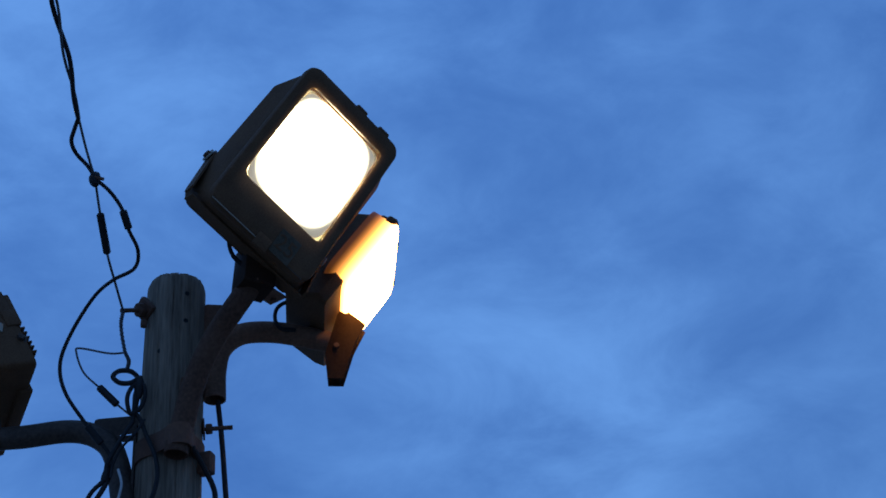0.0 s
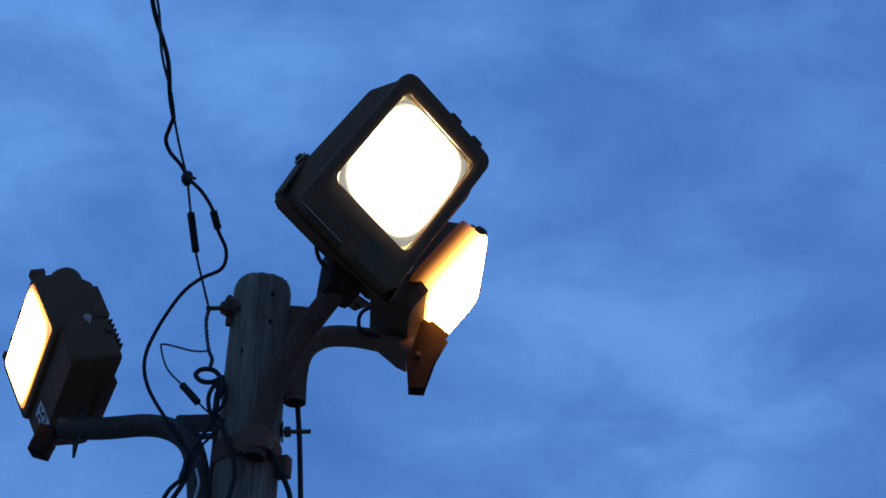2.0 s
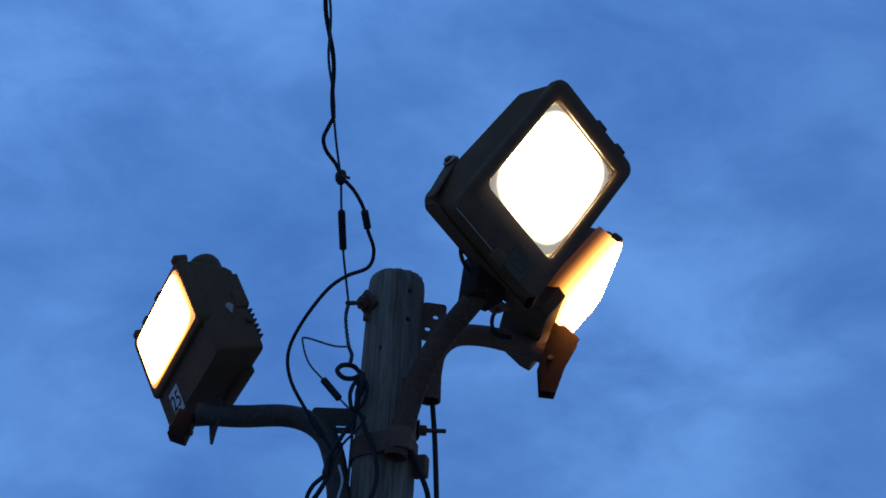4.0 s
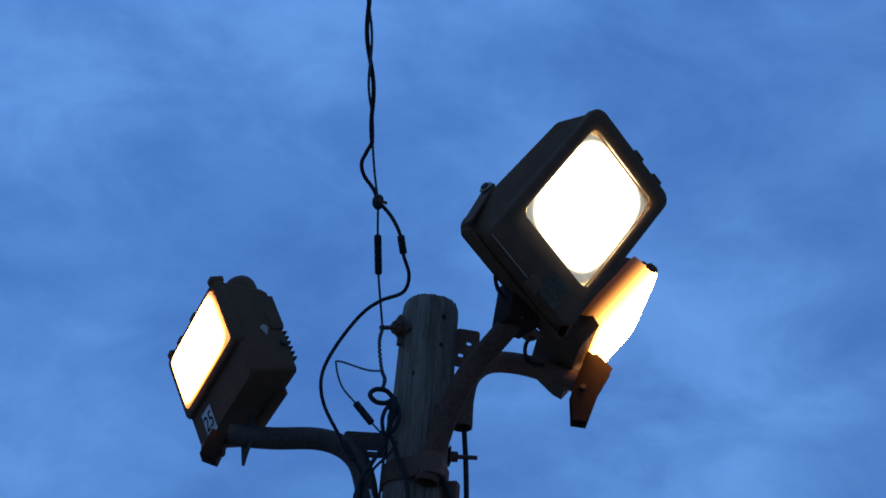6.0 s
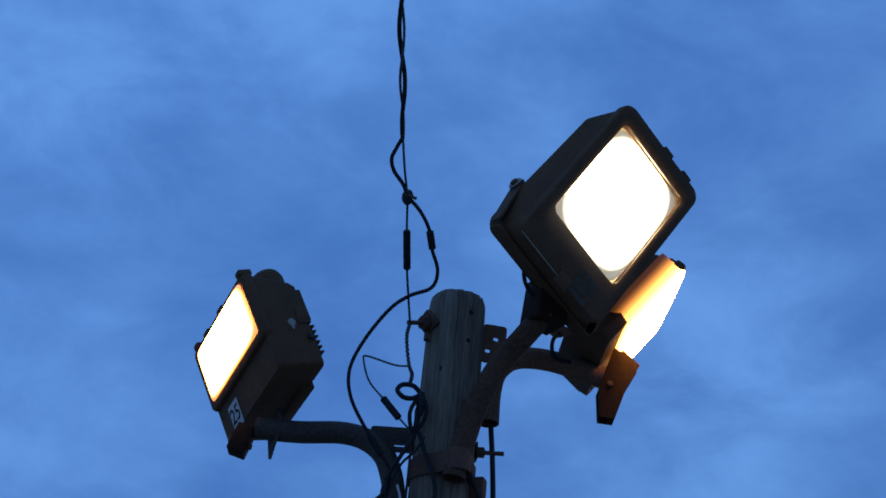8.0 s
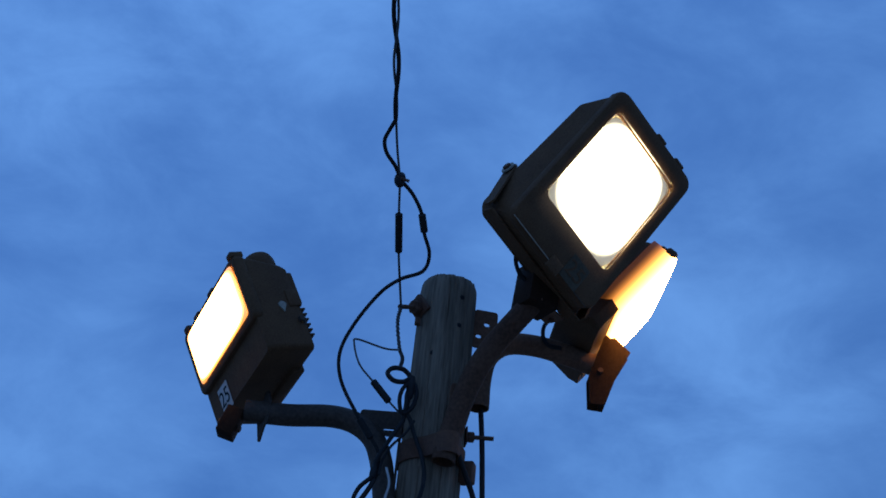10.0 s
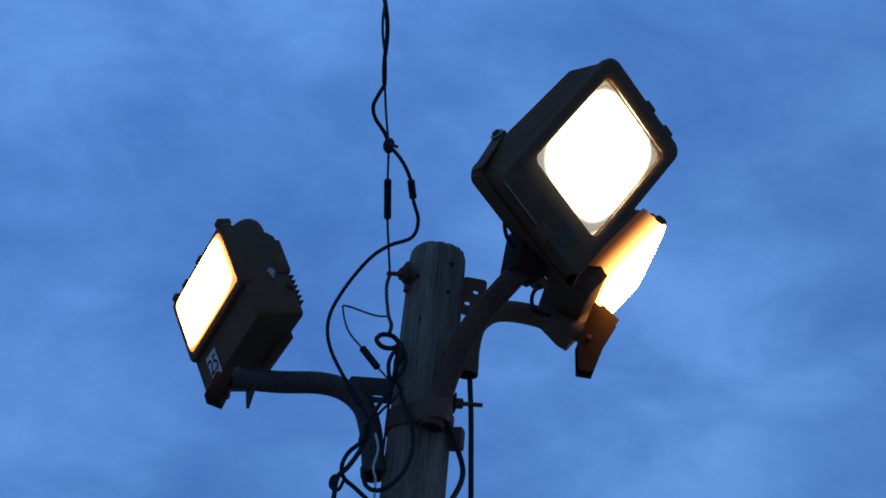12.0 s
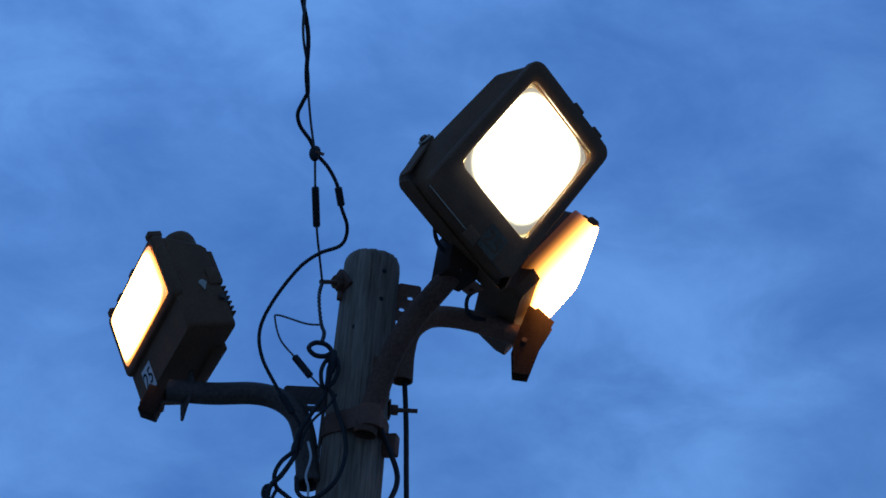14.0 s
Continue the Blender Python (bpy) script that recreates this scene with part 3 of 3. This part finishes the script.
knuckle((-0.679, 0.07, 3.493), (-0.706, 0.07, 3.397), 0.075, 0.06, 0, "dark bronze mounting bar under the lamp")

# pointed flange on the arm
fl = thing("arm_flange", Matrix.Translation((-0.586, 0.07, 3.488)) @ pose(0, 0, 0, 0, 0, 28), "thin pointed galvanised flange plate round the arm", "flange")
outline = [(0.03, 0.045), (0.012, 0.088), (-0.012, 0.088), (-0.042, 0.045), (-0.045, -0.02), (-0.022, -0.055), (-0.004, -0.098), (0.004, -0.098), (0.024, -0.055), (0.04, -0.02)]
part("plate", lofted([[(x, y, z) for y, z in outline] for x in (-0.004, 0.004)]), STEEL, fl)


# ---- wires ----
def wire(name, points, r, material, label, category="cable", sides=8, per=8):
    ob = tagged(part(name, tube(points, r, sides, per), material), label, category)
    return ob


wire("messenger_wire", [(-0.203, -0.56, 4.091), (-0.196, -0.47, 4.019), (-0.184, -0.36, 3.935), (-0.173, -0.25, 3.897), (-0.16, -0.13, 3.856)], 0.0042, ALU, "thin bare aluminium messenger wire tied to the eye bolt", "wire")
wire("service_cable", [(-0.203, -0.56, 4.091), (-0.158, -0.53, 4.06), (-0.122, -0.49, 4.016), (-0.106, -0.44, 3.971), (-0.082, -0.38, 3.93), (-0.097, -0.34, 3.886), (-0.17, -0.31, 3.862), (-0.233, -0.28, 3.816), (-0.306, -0.22, 3.721), (-0.341, -0.18, 3.631), (-0.324, -0.15, 3.543), (-0.26, -0.12, 3.446), (-0.211, -0.1, 3.385), (-0.175, -0.09, 3.334), (-0.17, -0.08, 3.279)], 0.0065, RUBBER, "black insulated cable looping down beside the pole")
wire("messenger_tail", [(-0.16, -0.13, 3.86), (-0.166, -0.12, 3.805), (-0.149, -0.115, 3.71), (-0.134, -0.11, 3.672), (-0.139, -0.11, 3.632)], 0.0055, ALU, "wrapped tail of the messenger wire hanging at the pole", "wire")
wire("branch_wire", [(-0.143, -0.12, 3.698), (-0.197, -0.13, 3.692), (-0.291, -0.14, 3.71), (-0.301, -0.14, 3.693), (-0.274, -0.13, 3.623), (-0.219, -0.12, 3.567), (-0.161, -0.12, 3.505), (-0.108, -0.11, 3.459)], 0.0035, ALU, "thin grey branch wire bent beside the pole", "wire")
for nm, pts_ in (("splice_sleeve", [(-0.196, -0.47, 4.019), (-0.184, -0.36, 3.935)]), ("splice_sleeve", [(-0.12, -0.49, 4.012), (-0.106, -0.44, 3.975)]), ("splice_sleeve", [(-0.222, -0.12, 3.571), (-0.16, -0.12, 3.503)]), ("splice_sleeve", [(-0.250, -0.116, 3.433), (-0.205, -0.099, 3.376)])):
    a, b = Vector(pts_[0]), Vector(pts_[1])
    tagged(part(nm, tube([a, a + (b - a) * 0.06, a + (b - a) * 0.12, (a + b) / 2, b - (b - a) * 0.12, b - (b - a) * 0.06, b], lambda f: 0.0125 if 0.05 < f < 0.95 else 0.009, 12, 2), RUBBER), "black crimped splice sleeve on a wire", "splice", "splice sleeves on the wires")

k0 = Vector((-0.203, -0.56, 4.091))
clamp = thing("wire_clamp", Matrix.Translation(k0), "dark taped clamp where the cable leaves the messenger", "clamp")
part("body", tube([(0.004, 0, 0.022), (0.001, 0, 0.008), (-0.002, 0, -0.008), (0.004, 0, -0.026)], lambda f: 0.011 + 0.008 * math.sin(math.pi * f), 10, 4, wobble=0.3), RUBBER, clamp)
part("bolt", rod((-0.008, -0.012, 0), (0.03, -0.012, -0.012), 0.006, sides=6), RUST, clamp)

# the twisted span that comes in overhead
s0, s1, s2 = (Vector(p) for p in [(-0.233, -0.74, 4.195), (-0.247, -0.89, 4.287), (-0.255, -1, 4.326)])
run = [s0, s1, s2]
step = (s2 - s0).normalized()
for i in range(1, 34):
    run.append(s2 + step * 0.3 * i + Vector((0, 0, 0.0016 * i * i)))
axis = smooth_path(run, 10)
for nm, ph, r, mat, lab in (("messenger_span", 0.0, 0.0045, ALU, "bare messenger strand of the overhead service span"), ("service_span", math.pi, 0.0075, RUBBER, "black insulated conductor twisted round the messenger overhead")):
    pts_, dist = [], 0.0
    for i, q in enumerate(axis):
        if i:
            dist += (q - axis[i - 1]).length
        a = ph + dist * 2 * math.pi / 0.36
        off = 0.0075 * min(1, 0.2 + dist * 6)
        pts_.append(q + off * Vector((math.cos(a), 0.3 * math.sin(a), math.sin(a))))
    tagged(part(nm, tube(pts_, r, 8, 0), mat), lab, "cable")
wire("cable_lead", [(-0.203, -0.56, 4.091), (-0.221, -0.59, 4.117), (-0.254, -0.63, 4.14), (-0.264, -0.67, 4.158), (-0.252, -0.7, 4.178), (-0.233, -0.74, 4.195)], 0.0068, RUBBER, "black cable bowing out below the twisted span")
wire("messenger_lead", [(-0.203, -0.56, 4.091), (-0.22, -0.65, 4.141), (-0.233, -0.74, 4.195)], 0.0042, ALU, "bare messenger strand beside the bowed cable", "wire")

for pts_, r, mat, lab in (([(-0.099, -0.12, 3.596), (-0.122, -0.13, 3.576), (-0.154, -0.14, 3.573), (-0.176, -0.14, 3.596), (-0.161, -0.13, 3.622), (-0.128, -0.12, 3.627), (-0.105, -0.11, 3.613), (-0.094, -0.11, 3.587)], 0.0085, RUBBER, "small coil of black cable tied at the pole"), ([(-0.092, -0.12, 3.582), (-0.116, -0.13, 3.558), (-0.126, -0.14, 3.51), (-0.113, -0.13, 3.463), (-0.085, -0.12, 3.488), (-0.072, -0.12, 3.537), (-0.084, -0.12, 3.577), (-0.103, -0.12, 3.543), (-0.103, -0.13, 3.497), (-0.106, -0.12, 3.44)], 0.0075, RUBBER, "tangled black cable loops tied at the pole"),
                          ([(-0.089, -0.11, 3.596), (-0.093, -0.12, 3.545), (-0.099, -0.12, 3.478), (-0.082, -0.12, 3.443), (-0.064, -0.12, 3.395), (-0.028, -0.13, 3.305), (-0.018, -0.14, 3.225), (-0.037, -0.14, 3.147), (-0.084, -0.14, 3.089), (-0.125, -0.14, 3.075), (-0.155, -0.13, 3.099), (-0.164, -0.12, 3.148)], 0.0075, RUBBER, "long black cable loop hanging on the pole"), ([(-0.106, -0.12, 3.44), (-0.139, -0.13, 3.371), (-0.175, -0.13, 3.292), (-0.181, -0.13, 3.238), (-0.217, -0.13, 3.195), (-0.233, -0.13, 3.15), (-0.223, -0.12, 3.113), (-0.185, -0.12, 3.084), (-0.135, -0.12, 3.045), (-0.095, -0.12, 3.008)], 0.0075, RUBBER, "black lamp cable hanging off the bracket"),
                          ([(-0.169, -0.1, 3.271), (-0.181, -0.13, 3.209), (-0.211, -0.14, 3.145), (-0.241, -0.14, 3.104), (-0.244, -0.14, 3.039), (-0.246, -0.14, 2.975)], 0.0085, RUBBER, "thick taped black cable hanging down"), ([(-0.23, -0.13, 3.118), (-0.257, -0.14, 3.102), (-0.258, -0.14, 3.072), (-0.234, -0.14, 3.064), (-0.221, -0.13, 3.099)], 0.006, RUBBER, "small black cable loop"),
                          ([(-0.141, -0.13, 3.268), (-0.126, -0.14, 3.212), (-0.134, -0.14, 3.15), (-0.122, -0.14, 3.109), (-0.118, -0.14, 3.044), (-0.109, -0.14, 2.991)], 0.0042, PALE, "thin pale grey wire hanging over the pipe end"), ([(0.086, -0.12, 3.339), (0.115, -0.08, 3.294), (0.147, -0.05, 3.231), (0.153, -0.04, 3.187), (0.139, -0.05, 3.134), (0.113, -0.08, 3.074), (0.083, -0.1, 3.008)], 0.0095, RUBBER, "black cable bending out from under the band"),
                          ([(0.238, -0.33, 4.059), (0.213, -0.33, 4.024), (0.209, -0.32, 3.982), (0.225, -0.31, 3.939), (0.26, -0.3, 3.905)], 0.0075, RUBBER, "short black lamp lead behind the housing"), ([(0.408, 0, 3.959), (0.372, 0, 3.945), (0.351, 0, 3.92), (0.348, 0, 3.878), (0.368, 0, 3.844), (0.416, 0.02, 3.847)], 0.0075, RUBBER, "short black lamp lead looped at the housing")):
    wire("cable", pts_, r, mat, lab)
dn = [(0.151, 0.01, 3.572), (0.167, 0.01, 3.427), (0.181, 0.01, 3.248), (0.191, 0.01, 3.113)]
wire("riser_cable", dn + [(0.198, 0.01, 2.9), (0.200, 0.01, 2.4), (0.200, 0.01, 1.2), (0.200, 0.01, 0.02)], 0.0095, RUBBER, "straight black cable running down beside the pole", per=4)

for a, b, r, lab in (((-0.094, -0.115, 3.606), (-0.093, -0.12, 3.524), 0.016, "lump of black tape binding cables at the pole"), ((-0.169, -0.1, 3.301), (-0.184, -0.13, 3.228), 0.013, "lump of black tape on a hanging cable"), ((-0.243, -0.14, 3.107), (-0.251, -0.14, 3.062), 0.008, "lump of black tape on a cable end")):
    a, b = Vector(a), Vector(b)
    tagged(part("tape_wrap", tube([a, a.lerp(b, 0.3), a.lerp(b, 0.7), b], lambda f: r * (0.7 + 0.4 * math.sin(math.pi * f)), 12, 5, wobble=0.35), RUBBER), lab, "tape", "taped cable joints")
for pts_, lab in (([(-0.069, -0.12, 3.445), (-0.095, -0.13, 3.392), (-0.135, -0.13, 3.342), (-0.158, -0.13, 3.286), (-0.163, -0.13, 3.24)], "loose black wire strung between bracket and pole"),):
    wire("loose_wire", pts_, 0.0045, RUBBER, lab, "wire")
core = smooth_path([(-0.16, -0.13, 3.86), (-0.166, -0.12, 3.805), (-0.149, -0.115, 3.71), (-0.134, -0.11, 3.672), (-0.139, -0.11, 3.632)], 30)
wire("wire_wrap", [q + Vector((0.0052 * math.cos(k * 1.3), 0.0052 * math.sin(k * 1.3), 0)) for k, q in enumerate(core)], 0.0026, ALU, "tight wire wrapping round the messenger tail", "wire", 6, 2)

e0, e1 = Vector((-0.131, -0.03, 3.165)), Vector((-0.148, -0.01, 3.26))
part("pipe_collar", pipe([e0 + (e1 - e0).normalized() * d for d in (-0.002, 0.012, 0.026)], 0.0445, 0.008, 24, 2), STEEL, arm_c, "flared collar at the open pipe end")
